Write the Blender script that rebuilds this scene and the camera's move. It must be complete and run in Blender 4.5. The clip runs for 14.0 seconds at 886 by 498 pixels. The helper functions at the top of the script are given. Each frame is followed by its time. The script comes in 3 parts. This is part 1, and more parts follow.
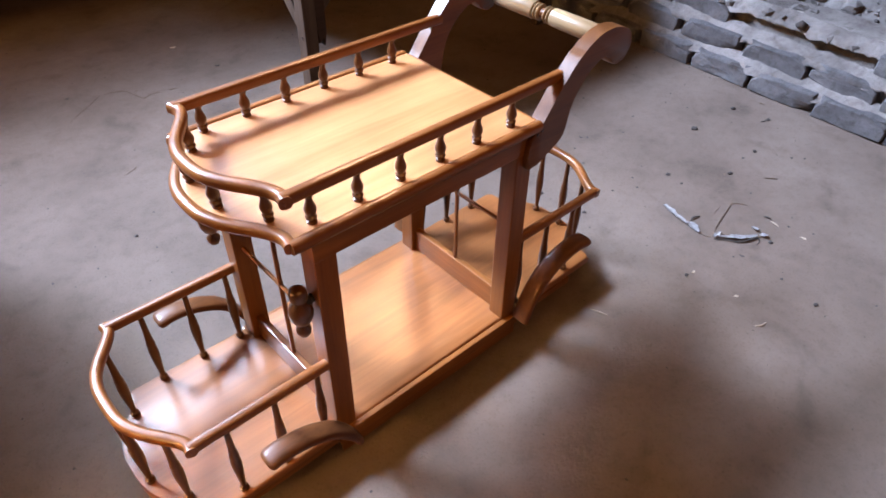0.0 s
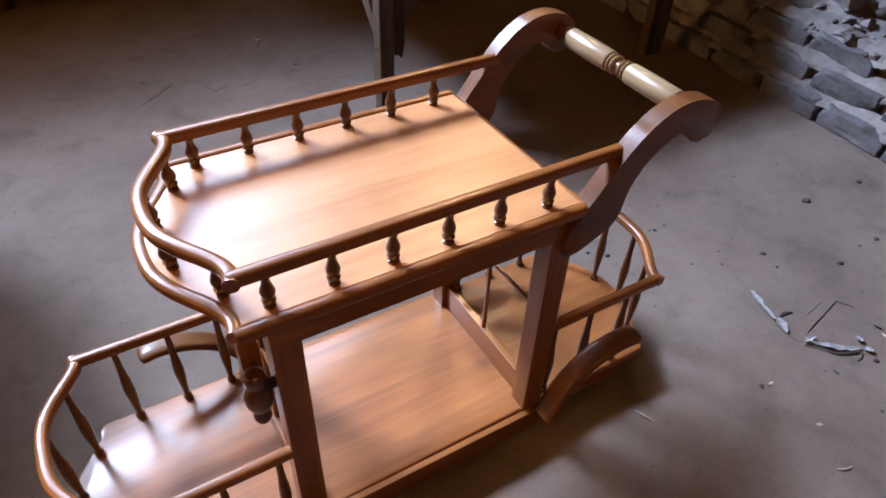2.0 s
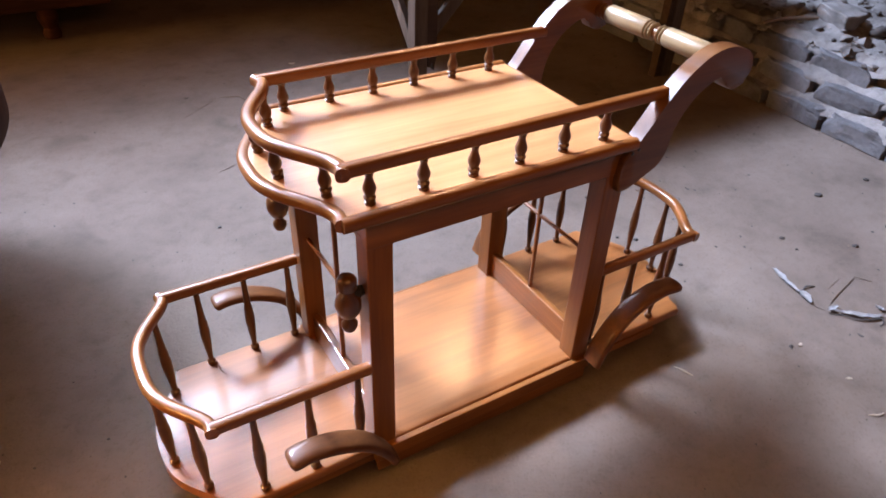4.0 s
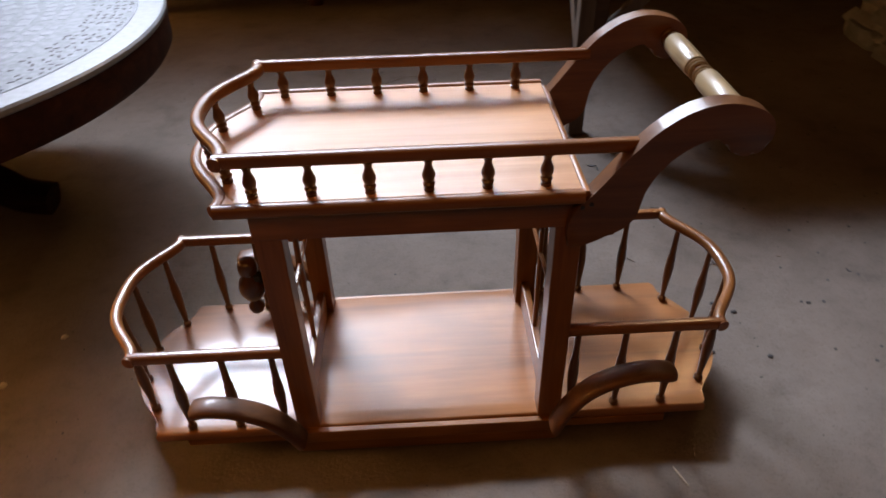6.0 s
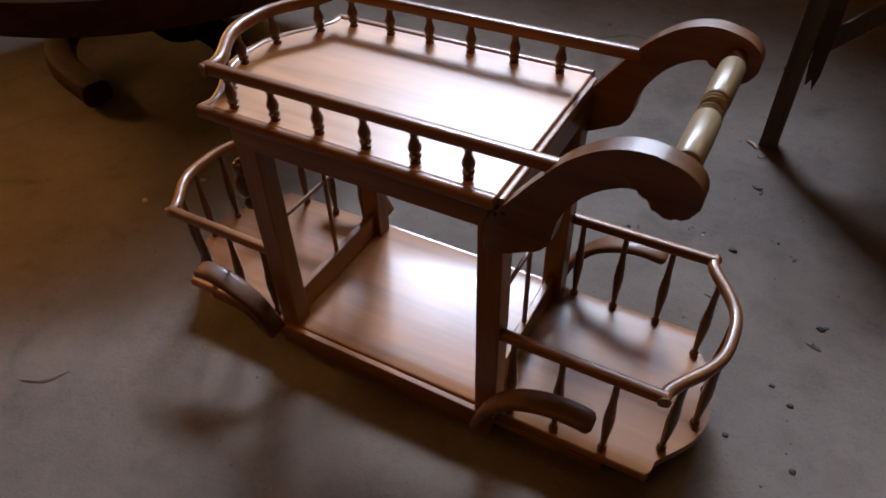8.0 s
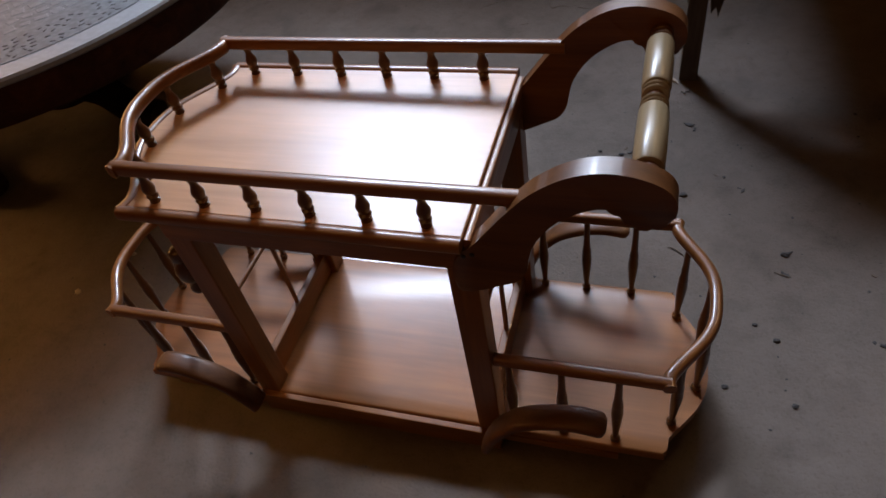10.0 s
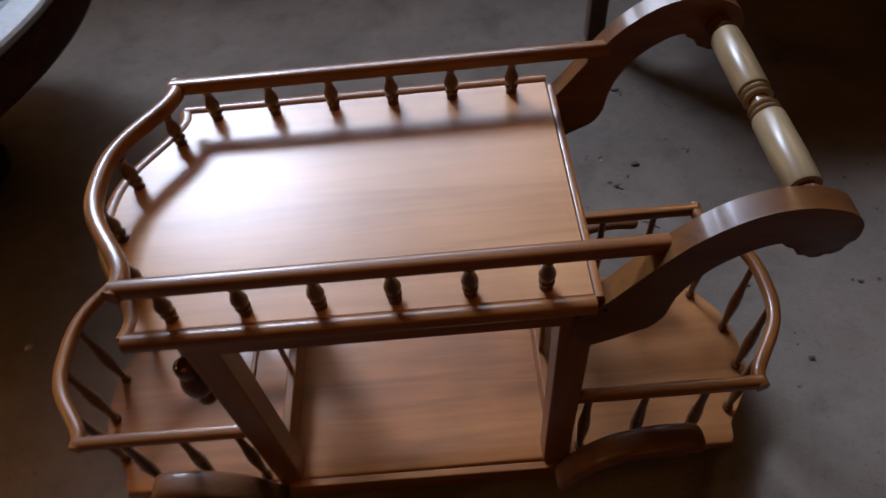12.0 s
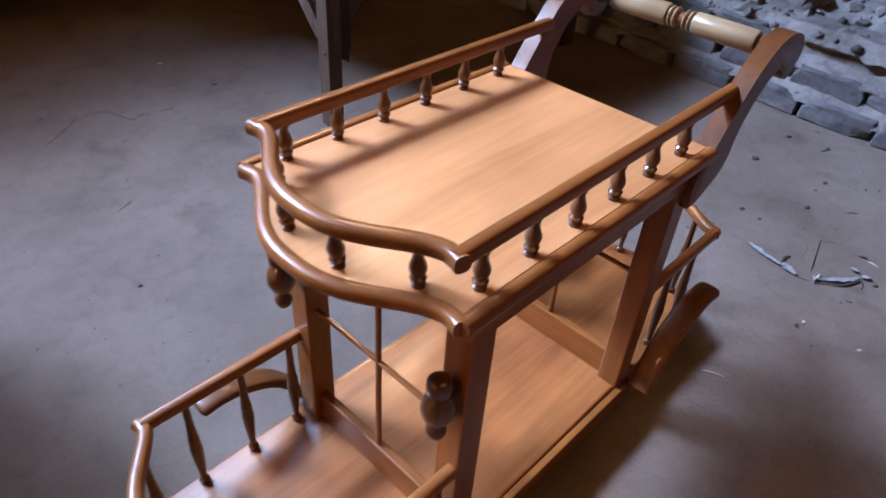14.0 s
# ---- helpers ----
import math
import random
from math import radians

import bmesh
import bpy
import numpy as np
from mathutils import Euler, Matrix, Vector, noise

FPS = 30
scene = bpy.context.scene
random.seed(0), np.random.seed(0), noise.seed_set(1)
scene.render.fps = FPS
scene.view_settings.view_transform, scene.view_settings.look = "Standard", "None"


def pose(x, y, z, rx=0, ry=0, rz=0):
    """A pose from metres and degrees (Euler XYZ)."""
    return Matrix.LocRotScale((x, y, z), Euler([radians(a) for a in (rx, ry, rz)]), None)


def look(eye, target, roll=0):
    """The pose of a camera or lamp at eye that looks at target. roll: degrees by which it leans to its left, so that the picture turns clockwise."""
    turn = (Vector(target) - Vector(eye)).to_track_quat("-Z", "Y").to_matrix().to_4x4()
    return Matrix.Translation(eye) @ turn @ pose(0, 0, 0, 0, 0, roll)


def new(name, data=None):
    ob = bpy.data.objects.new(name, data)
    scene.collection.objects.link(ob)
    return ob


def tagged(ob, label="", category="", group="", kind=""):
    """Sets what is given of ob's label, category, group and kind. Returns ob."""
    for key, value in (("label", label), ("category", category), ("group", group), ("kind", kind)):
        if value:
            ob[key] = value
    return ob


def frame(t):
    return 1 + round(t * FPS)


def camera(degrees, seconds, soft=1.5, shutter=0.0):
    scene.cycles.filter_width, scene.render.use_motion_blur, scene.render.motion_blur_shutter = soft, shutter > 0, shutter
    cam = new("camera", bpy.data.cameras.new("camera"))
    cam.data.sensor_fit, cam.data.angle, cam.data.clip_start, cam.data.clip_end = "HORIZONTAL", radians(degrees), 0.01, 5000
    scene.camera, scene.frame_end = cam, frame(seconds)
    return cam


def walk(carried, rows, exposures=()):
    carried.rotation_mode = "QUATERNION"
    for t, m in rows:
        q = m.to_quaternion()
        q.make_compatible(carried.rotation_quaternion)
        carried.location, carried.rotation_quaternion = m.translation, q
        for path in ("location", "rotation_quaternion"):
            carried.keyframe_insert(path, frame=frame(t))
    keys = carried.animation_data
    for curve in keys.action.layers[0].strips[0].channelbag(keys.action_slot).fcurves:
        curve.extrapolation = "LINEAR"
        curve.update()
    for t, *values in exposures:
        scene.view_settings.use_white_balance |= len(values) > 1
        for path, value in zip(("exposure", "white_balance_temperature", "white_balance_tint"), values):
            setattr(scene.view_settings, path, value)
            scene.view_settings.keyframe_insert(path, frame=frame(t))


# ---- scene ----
cam = camera(66.8, 14.0, soft=1.6, shutter=0.4)
PATH = [
    (0, (-0.675, -0.981, 1.347), (0.352, 0.133, 0.042), 1.1),
    (0.5, (-0.614, -0.917, 1.357), (0.389, 0.223, 0.056), -0.4),
    (1, (-0.426, -0.869, 1.356), (0.485, 0.365, 0.072), 1.3),
    (1.5, (-0.365, -0.852, 1.336), (0.443, 0.424, 0.026), 1.8),
    (2, (-0.385, -0.858, 1.327), (0.41, 0.417, 0.007), 2.5),
    (2.5, (-0.477, -0.888, 1.322), (0.338, 0.358, -0.013), 2.9),
    (3, (-0.608, -0.942, 1.286), (0.255, 0.316, -0.008), 3.1),
    (3.5, (-0.643, -0.975, 1.241), (0.23, 0.309, -0.02), 2.8),
    (4, (-0.613, -0.999, 1.21), (0.244, 0.372, 0.032), 2.3),
    (4.2, (-0.568, -1.006, 1.209), (0.231, 0.404, 0.036), 1.6),
    (6.3, (0.144, -1.123, 1.237), (0.014, 0.459, 0.02), 0.2),
    (6.5, (0.221, -1.077, 1.23), (-0.032, 0.467, -0.015), 1.3),
    (7, (0.368, -1.039, 1.222), (-0.116, 0.459, -0.012), -0.8),
    (7.5, (0.499, -1.052, 1.233), (-0.167, 0.317, -0.064), 2.9),
    (8, (0.606, -0.944, 1.272), (-0.133, 0.336, -0.076), -1.8),
    (8.5, (0.674, -0.836, 1.276), (-0.147, 0.379, -0.084), -6.7),
    (8.7, (0.669, -0.822, 1.288), (-0.134, 0.367, -0.106), -7.9),
    (10.8, (0.391, -0.85, 1.381), (0.05, 0.431, -0.117), -9.4),
    (11, (0.356, -0.841, 1.397), (0.063, 0.389, -0.152), -8.3),
    (11.5, (0.257, -0.792, 1.369), (0.016, 0.464, -0.169), -7.0),
    (12, (0.121, -0.671, 1.35), (0.072, 0.564, -0.222), -6.7),
    (12.5, (-0.105, -0.641, 1.301), (0.277, 0.648, -0.18), 1.0),
    (13, (-0.371, -0.649, 1.256), (0.224, 0.542, -0.236), 0.1),
    (13.5, (-0.525, -0.527, 1.158), (0.471, 0.54, -0.208), 3.4),
    (14, (-0.717, -0.556, 1.171), (0.455, 0.492, -0.066), 4.2),
]
EXPOSURES = [  # seconds, stops, kelvin, tint
    (0.0, -0.05, 7900, 20), (1.0, -0.32, 7900, 20), (1.5, -0.62, 7900, 20), (2.0, -0.62, 7800, 20), (2.5, -0.45, 7800, 20), (3.0, -0.25, 7900, 20), (4.0, -0.05, 8000, 22),
    (4.6, -0.3, 8300, 19), (5.3, -0.9, 8800, 18), (6.5, -1.3, 9400, 17), (7.5, -1.55, 9000, 17), (8.5, -1.6, 8300, 16), (11.0, -2.1, 8900, 16), (12.0, -2.05, 8400, 16),
    (12.5, -1.75, 7600, 17), (13.0, -1.35, 7100, 18), (13.5, -0.92, 6600, 20), (14.0, -0.65, 6700, 19),
]
walk(cam, [(t, look(eye, target, roll)) for t, eye, target, roll in PATH], EXPOSURES)

# ---- light: cool sky through the high north opening, warm window, added warm fills ----
SUN_AZ, SUN_EL = radians(-26), radians(43)
TO_SUN = Vector((math.sin(SUN_AZ) * math.cos(SUN_EL), math.cos(SUN_AZ) * math.cos(SUN_EL), math.sin(SUN_EL)))
world = bpy.data.worlds.new("sky")
scene.world = world
world.use_nodes = True
wn = world.node_tree
sky = wn.nodes.new("ShaderNodeTexSky")
sky.sky_type, sky.sun_disc = "NISHITA", False
sky.sun_elevation, sky.sun_rotation = SUN_EL, SUN_AZ % (2 * math.pi)
wn.nodes["Background"].inputs[1].default_value = 0.08
wn.links.new(sky.outputs[0], wn.nodes["Background"].inputs[0])
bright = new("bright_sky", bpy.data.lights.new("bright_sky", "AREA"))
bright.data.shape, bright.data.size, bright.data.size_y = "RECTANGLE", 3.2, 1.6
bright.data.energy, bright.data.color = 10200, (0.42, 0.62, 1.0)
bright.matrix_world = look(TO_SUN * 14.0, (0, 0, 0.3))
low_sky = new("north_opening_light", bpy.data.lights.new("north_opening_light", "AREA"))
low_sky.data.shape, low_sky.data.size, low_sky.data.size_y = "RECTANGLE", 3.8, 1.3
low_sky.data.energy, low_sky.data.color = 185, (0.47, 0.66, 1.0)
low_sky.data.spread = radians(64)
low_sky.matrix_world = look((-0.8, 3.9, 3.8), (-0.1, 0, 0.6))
# Added warm fill for the south faces; no opening is known here.
south_fill = new("yard_opening_light", bpy.data.lights.new("yard_opening_light", "AREA"))
south_fill.data.shape, south_fill.data.size, south_fill.data.size_y = "RECTANGLE", 2.5, 2.1
south_fill.data.energy, south_fill.data.color = 68, (1.0, 0.46, 0.13)
south_fill.matrix_world = look((-0.5, -2.36, 3.4), (-0.5, 0, 3.3))
warm = new("warm_window_light", bpy.data.lights.new("warm_window_light", "AREA"))
warm.data.shape, warm.data.size, warm.data.size_y = "RECTANGLE", 0.8, 0.6
warm.data.energy, warm.data.color = 9.5, (1.0, 0.74, 0.48)
warm.data.spread = radians(42)
warm.matrix_world = look((2.85, 3.86, 4.95), (-0.2, 0, 0.65))
# Made-up lamp that warms the north floor; the doorway around it is invented too.
floor_fill = new("doorway_light", bpy.data.lights.new("doorway_light", "AREA"))
floor_fill.data.shape, floor_fill.data.size, floor_fill.data.size_y = "RECTANGLE", 1.4, 2.0
floor_fill.data.energy, floor_fill.data.color = 50, (1.0, 0.54, 0.2)
floor_fill.data.spread = radians(75)
floor_fill.matrix_world = look((-4.62, 2.75, 1.1), (-0.4, 2.3, 0.0))
# Extra warm fill aimed at the floor west of the trolley, no known source.
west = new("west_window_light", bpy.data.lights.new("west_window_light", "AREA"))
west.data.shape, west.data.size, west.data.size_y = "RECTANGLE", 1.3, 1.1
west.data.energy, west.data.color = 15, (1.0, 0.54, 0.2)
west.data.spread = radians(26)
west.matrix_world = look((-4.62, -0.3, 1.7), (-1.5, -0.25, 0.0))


# ---- materials ----
def nodes_of(name):
    mat = bpy.data.materials.new(name)
    mat.use_nodes = True
    nt = mat.node_tree
    return mat, nt, nt.nodes["Principled BSDF"]


def add(nt, kind, **values):
    n = nt.nodes.new(kind)
    for key, v in values.items():
        n.inputs[key.replace("_", " ")].default_value = v
    return n


def ramp(nt, source, stops):
    r = nt.nodes.new("ShaderNodeValToRGB")
    el = r.color_ramp.elements
    while len(el) < len(stops):
        el.new(0.5)
    for e, (p, c) in zip(el, stops):
        e.position, e.color = p, (*c, 1)
    nt.links.new(source, r.inputs[0])
    return r.outputs[0]


def mixed(nt, kind, fac, a, b):
    m = nt.nodes.new("ShaderNodeMix")
    m.data_type, m.blend_type = "RGBA", kind
    for value, socket in ((fac, m.inputs[0]), (a, m.inputs[6]), (b, m.inputs[7])):
        if isinstance(value, (int, float)):
            socket.default_value = value
        elif isinstance(value, tuple):
            socket.default_value = (*value, 1)
        else:
            nt.links.new(value, socket)
    return m.outputs[2]


def bump(nt, height, strength, distance):
    b = add(nt, "ShaderNodeBump", Strength=strength, Distance=distance)
    nt.links.new(height, b.inputs["Height"])
    return b.outputs[0]


def coords(nt, scale, jitter=True):
    tc = nt.nodes.new("ShaderNodeTexCoord")
    mp = nt.nodes.new("ShaderNodeMapping")
    mp.inputs["Scale"].default_value = scale
    nt.links.new(tc.outputs["Object"], mp.inputs[0])
    if jitter:
        oi = nt.nodes.new("ShaderNodeObjectInfo")
        sc = nt.nodes.new("ShaderNodeVectorMath")
        sc.operation = "SCALE"
        sc.inputs[0].default_value = (7.3, 3.1, 5.7)
        nt.links.new(oi.outputs["Random"], sc.inputs["Scale"])
        nt.links.new(sc.outputs[0], mp.inputs["Location"])
    return mp.outputs[0]


def wood(name, dark, mid, light, axis, rough=0.42, coat=0.32, coat_rough=0.15, figure=0.6, cloud=0.75):
    """Varnished timber with the grain along one axis."""
    mat, nt, p = nodes_of(name)
    k = {"x": (1.0, 16, 16), "y": (16, 1.0, 16), "z": (16, 16, 1.0)}[axis]
    v = coords(nt, k)
    broad = add(nt, "ShaderNodeTexNoise", Scale=1.3, Detail=4.0, Roughness=0.6, Distortion=0.7)
    fine = add(nt, "ShaderNodeTexNoise", Scale=9.0, Detail=6.0, Roughness=0.65)
    nt.links.new(v, broad.inputs["Vector"])
    nt.links.new(v, fine.inputs["Vector"])
    blot = add(nt, "ShaderNodeTexNoise", Scale=5.0, Detail=2.0)
    nt.links.new(coords(nt, (1, 1, 1)), blot.inputs["Vector"])
    base = ramp(nt, broad.outputs[0], [(0.32, dark), (0.5, mid), (0.7, light)])
    streak = ramp(nt, fine.outputs[0], [(0.35, (0.72, 0.68, 0.62)), (0.62, (1.0, 1.0, 1.0))])
    base = mixed(nt, "MULTIPLY", figure, base, streak)
    patch = ramp(nt, blot.outputs[0], [(0.35, (cloud, cloud * 0.95, cloud * 0.9)), (0.62, (1.06, 1.05, 1.04))])
    base = mixed(nt, "MULTIPLY", 0.7, base, patch)
    nt.links.new(base, p.inputs["Base Color"])
    rr = nt.nodes.new("ShaderNodeMapRange")
    rr.inputs["To Min"].default_value, rr.inputs["To Max"].default_value = rough - 0.06, rough + 0.1
    nt.links.new(blot.outputs[0], rr.inputs[0])
    nt.links.new(rr.outputs[0], p.inputs["Roughness"])
    p.inputs["Specular IOR Level"].default_value = 0.22
    p.inputs["Coat Weight"].default_value, p.inputs["Coat Roughness"].default_value = coat, coat_rough
    nt.links.new(bump(nt, fine.outputs[0], 0.08, 0.002), p.inputs["Normal"])
    return mat


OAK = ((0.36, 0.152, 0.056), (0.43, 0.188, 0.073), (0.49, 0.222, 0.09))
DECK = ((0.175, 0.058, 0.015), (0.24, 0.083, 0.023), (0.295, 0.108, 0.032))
FRAME = ((0.13, 0.04, 0.009), (0.185, 0.06, 0.013), (0.245, 0.084, 0.019))
panel_x = wood("varnished_board", *OAK, "x", rough=0.47, coat=0.4, coat_rough=0.27, figure=0.3)
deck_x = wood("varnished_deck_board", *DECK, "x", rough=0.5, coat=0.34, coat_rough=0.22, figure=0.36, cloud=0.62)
wood_x = wood("varnished_wood_along", *FRAME, "x")
wood_y = wood("varnished_wood_across", *FRAME, "y")
wood_z = wood("varnished_wood_upright", *FRAME, "z")
TURNED = ((0.07, 0.025, 0.009), (0.105, 0.038, 0.013), (0.14, 0.054, 0.019))
turned_z = wood("turned_wood", *TURNED, "z", rough=0.3, coat=0.5, coat_rough=0.1)
lantern_wood = wood("dark_glossy_turned_wood", (0.05, 0.017, 0.006), (0.08, 0.027, 0.009), (0.11, 0.04, 0.013), "z", rough=0.28, coat=0.9, coat_rough=0.06)
GOLD = ((0.2, 0.138, 0.074), (0.25, 0.178, 0.1), (0.3, 0.218, 0.128))
bar_wood = wood("pale_turned_bar_wood", *GOLD, "y", rough=0.36, coat=0.3, coat_rough=0.22)
MAHOGANY = ((0.026, 0.008, 0.004), (0.042, 0.013, 0.006), (0.064, 0.02, 0.009))
mahogany = wood("dark_red_wood", *MAHOGANY, "x", rough=0.65, coat=0.0)
mahogany.node_tree.nodes["Principled BSDF"].inputs["Specular IOR Level"].default_value = 0.12
ARMS = ((0.085, 0.028, 0.008), (0.12, 0.041, 0.011), (0.155, 0.056, 0.015))
arm_wood = wood("dark_varnished_arm_wood", *ARMS, "x", coat_rough=0.14)
guard_wood = wood("mudguard_wood", (0.07, 0.022, 0.006), (0.1, 0.033, 0.009), (0.14, 0.048, 0.013), "x", rough=0.5, coat=0.12)
PALE = ((0.045, 0.034, 0.026), (0.065, 0.05, 0.04), (0.095, 0.076, 0.062))
raw_z = wood("raw_grey_timber", *PALE, "z", rough=0.7, coat=0.0)
DARKRAW = ((0.022, 0.013, 0.009), (0.034, 0.02, 0.013), (0.05, 0.03, 0.019))
raw_dark = wood("stained_bench_timber", *DARKRAW, "x", rough=0.65, coat=0.0)


def dirt(name, dark, mid, light, scale=1.0, jitter=False, relief=0.6, mottle=1.0):
    """Packed earth or dusty masonry, blotched at two scales."""
    mat, nt, p = nodes_of(name)
    v = coords(nt, (scale, scale, scale), jitter)
    big = add(nt, "ShaderNodeTexNoise", Scale=1.7, Detail=5.0, Roughness=0.6)
    small = add(nt, "ShaderNodeTexNoise", Scale=22.0, Detail=8.0, Roughness=0.7)
    grit = add(nt, "ShaderNodeTexNoise", Scale=140.0, Detail=3.0, Roughness=0.6)
    for n in (big, small, grit):
        nt.links.new(v, n.inputs["Vector"])
    base = ramp(nt, big.outputs[0], [(0.3, dark), (0.5, mid), (0.72, light)])
    s1 = ramp(nt, small.outputs[0], [(0.3, (0.68, 0.66, 0.64)), (0.5, (1, 1, 1)), (0.75, (1.1, 1.09, 1.08))])
    base = mixed(nt, "MULTIPLY", 0.7 * mottle, base, s1)
    s2 = ramp(nt, grit.outputs[0], [(0.34, (0.55, 0.52, 0.5)), (0.44, (1, 1, 1))])
    base = mixed(nt, "MULTIPLY", 0.5 * mottle, base, s2)
    stain = add(nt, "ShaderNodeTexNoise", Scale=5.5, Detail=4.0, Roughness=0.55, Distortion=0.4)
    nt.links.new(v, stain.inputs["Vector"])
    s3 = ramp(nt, stain.outputs[0], [(0.28, (0.52, 0.49, 0.47)), (0.44, (0.93, 0.92, 0.91)), (0.62, (1, 1, 1)), (0.74, (1.16, 1.15, 1.14))])
    base = mixed(nt, "MULTIPLY", 0.9 * mottle, base, s3)
    nt.links.new(base, p.inputs["Base Color"])
    p.inputs["Roughness"].default_value = 0.92
    p.inputs["Specular IOR Level"].default_value = 0.25
    h = mixed(nt, "MIX", 0.35, small.outputs[0], grit.outputs[0])
    nt.links.new(bump(nt, h, relief, 0.008), p.inputs["Normal"])
    return mat


earth = dirt("packed_earth", (0.082, 0.062, 0.049), (0.111, 0.085, 0.069), (0.138, 0.109, 0.09), relief=0.45, mottle=0.62)
brick_mat = dirt("dusty_brick", (0.055, 0.056, 0.06), (0.085, 0.087, 0.092), (0.125, 0.127, 0.133), 3.0, True, 1.0, 1.1)
mortar_mat = dirt("old_mortar", (0.08, 0.07, 0.066), (0.15, 0.138, 0.13), (0.23, 0.215, 0.205), 4.0, False, 1.0)
rubble_mat = dirt("rubble_dust", (0.07, 0.065, 0.062), (0.13, 0.123, 0.118), (0.215, 0.206, 0.2), 2.5, False, 1.0)
wall_mat = dirt("bare_wall", (0.045, 0.029, 0.02), (0.07, 0.046, 0.032), (0.1, 0.068, 0.048), 1.0, False, 0.8)


def plain(name, colour, rough=0.6, metal=0.0, spread=0.12):
    mat, nt, p = nodes_of(name)
    n = add(nt, "ShaderNodeTexNoise", Scale=60.0, Detail=4.0)
    nt.links.new(coords(nt, (1, 1, 1)), n.inputs["Vector"])
    lo, hi = tuple(c * (1 - spread) for c in colour), tuple(min(1, c * (1 + spread)) for c in colour)
    nt.links.new(ramp(nt, n.outputs[0], [(0.3, lo), (0.7, hi)]), p.inputs["Base Color"])
    p.inputs["Roughness"].default_value, p.inputs["Metallic"].default_value = rough, metal
    nt.links.new(bump(nt, n.outputs[0], 0.15, 0.001), p.inputs["Normal"])
    return mat


iron = plain("blackened_iron", (0.03, 0.026, 0.024), 0.5, 0.6)
rubber = plain("black_rubber", (0.02, 0.02, 0.02), 0.7)
twig_mat = plain("dry_twig", (0.09, 0.06, 0.04), 0.85)
chip_mat = plain("pale_wood_chip", (0.3, 0.24, 0.18), 0.8)
strip_mat = plain("pale_strip", (0.165, 0.165, 0.165), 0.6, spread=0.3)
stone_mat = plain("dark_pebble", (0.032, 0.027, 0.024), 0.9)
inlay_mat = plain("grey_white_inlay", (0.1, 0.104, 0.108), 0.5, spread=0.3)
rim_mat = plain("white_table_rim", (0.2, 0.204, 0.208), 0.4)
gap_mat = plain("grey_inlay_ground", (0.07, 0.073, 0.076), 0.5, spread=0.4)
seam_mat = plain("dark_inlay_strokes", (0.035, 0.032, 0.03), 0.7)


# ---- mesh helpers ----
def part(name, bm, material, parent=None, label="", smooth=False):
    bmesh.ops.recalc_face_normals(bm, faces=bm.faces[:])
    me = bpy.data.meshes.new(name)
    bm.to_mesh(me)
    bm.free()
    me.materials.append(material)
    if smooth:
        me.polygons.foreach_set("use_smooth", [True] * len(me.polygons))
        me.set_sharp_from_angle(angle=radians(38))
    ob = new(name, me)
    ob.parent = parent
    return tagged(ob, label)


def again(ob, m):
    """The same part once more, on the same mesh."""
    c = new(ob.name.split(".")[0], ob.data)
    c.parent = ob.parent
    c.matrix_basis = m
    if "label" in ob:
        c["label"] = ob["label"]
    return c


def box(x0, x1, y0, y1, z0, z1, bevel=0.0, bm=None):
    out = bm or bmesh.new()
    r = bmesh.ops.create_cube(out, size=1)
    for v in r["verts"]:
        v.co = Vector(((x0 + x1) / 2 + v.co.x * (x1 - x0), (y0 + y1) / 2 + v.co.y * (y1 - y0), (z0 + z1) / 2 + v.co.z * (z1 - z0)))
    if bevel:
        edges = list({e for v in r["verts"] for e in v.link_edges})
        bmesh.ops.bevel(out, geom=edges, offset=bevel, segments=2, affect="EDGES", profile=0.5)
    return out


def lathe(profile, steps=20):
    """Turned about z; profile of (radius, height)."""
    bm = bmesh.new()
    rings = [[bm.verts.new((r * math.cos(2 * math.pi * i / steps), r * math.sin(2 * math.pi * i / steps), z)) for i in range(steps)] for r, z in profile]
    for a, b in zip(rings, rings[1:]):
        for i in range(steps):
            bm.faces.new((a[i], a[(i + 1) % steps], b[(i + 1) % steps], b[i]))
    bm.faces.new(rings[0][::-1])
    bm.faces.new(rings[-1])
    return bm


def round_section(w, h, n=16, power=2.6):
    pts = []
    for i in range(n):
        a = 2 * math.pi * (i + 0.5) / n
        c, s = math.cos(a), math.sin(a)
        pts.append((w / 2 * math.copysign(abs(c) ** (2 / power), c), h / 2 * math.copysign(abs(s) ** (2 / power), s)))
    return pts


def sweep(path, section, up=Vector((0, 0, 1)), scales=None):
    """Carry a closed section along a path; section in (sideways, up)."""
    bm = bmesh.new()
    rings = []
    path = [Vector(p) for p in path]
    for i, p in enumerate(path):
        t = (path[min(i + 1, len(path) - 1)] - path[max(i - 1, 0)]).normalized()
        side = t.cross(up).normalized()
        u = side.cross(t).normalized()
        k = scales[i] if scales else 1.0
        rings.append([bm.verts.new(p + side * a * k + u * b * k) for a, b in section])
    n = len(section)
    for a, b in zip(rings, rings[1:]):
        for i in range(n):
            bm.faces.new((a[i], a[(i + 1) % n], b[(i + 1) % n], b[i]))
    bm.faces.new(rings[0][::-1])
    bm.faces.new(rings[-1])
    return bm


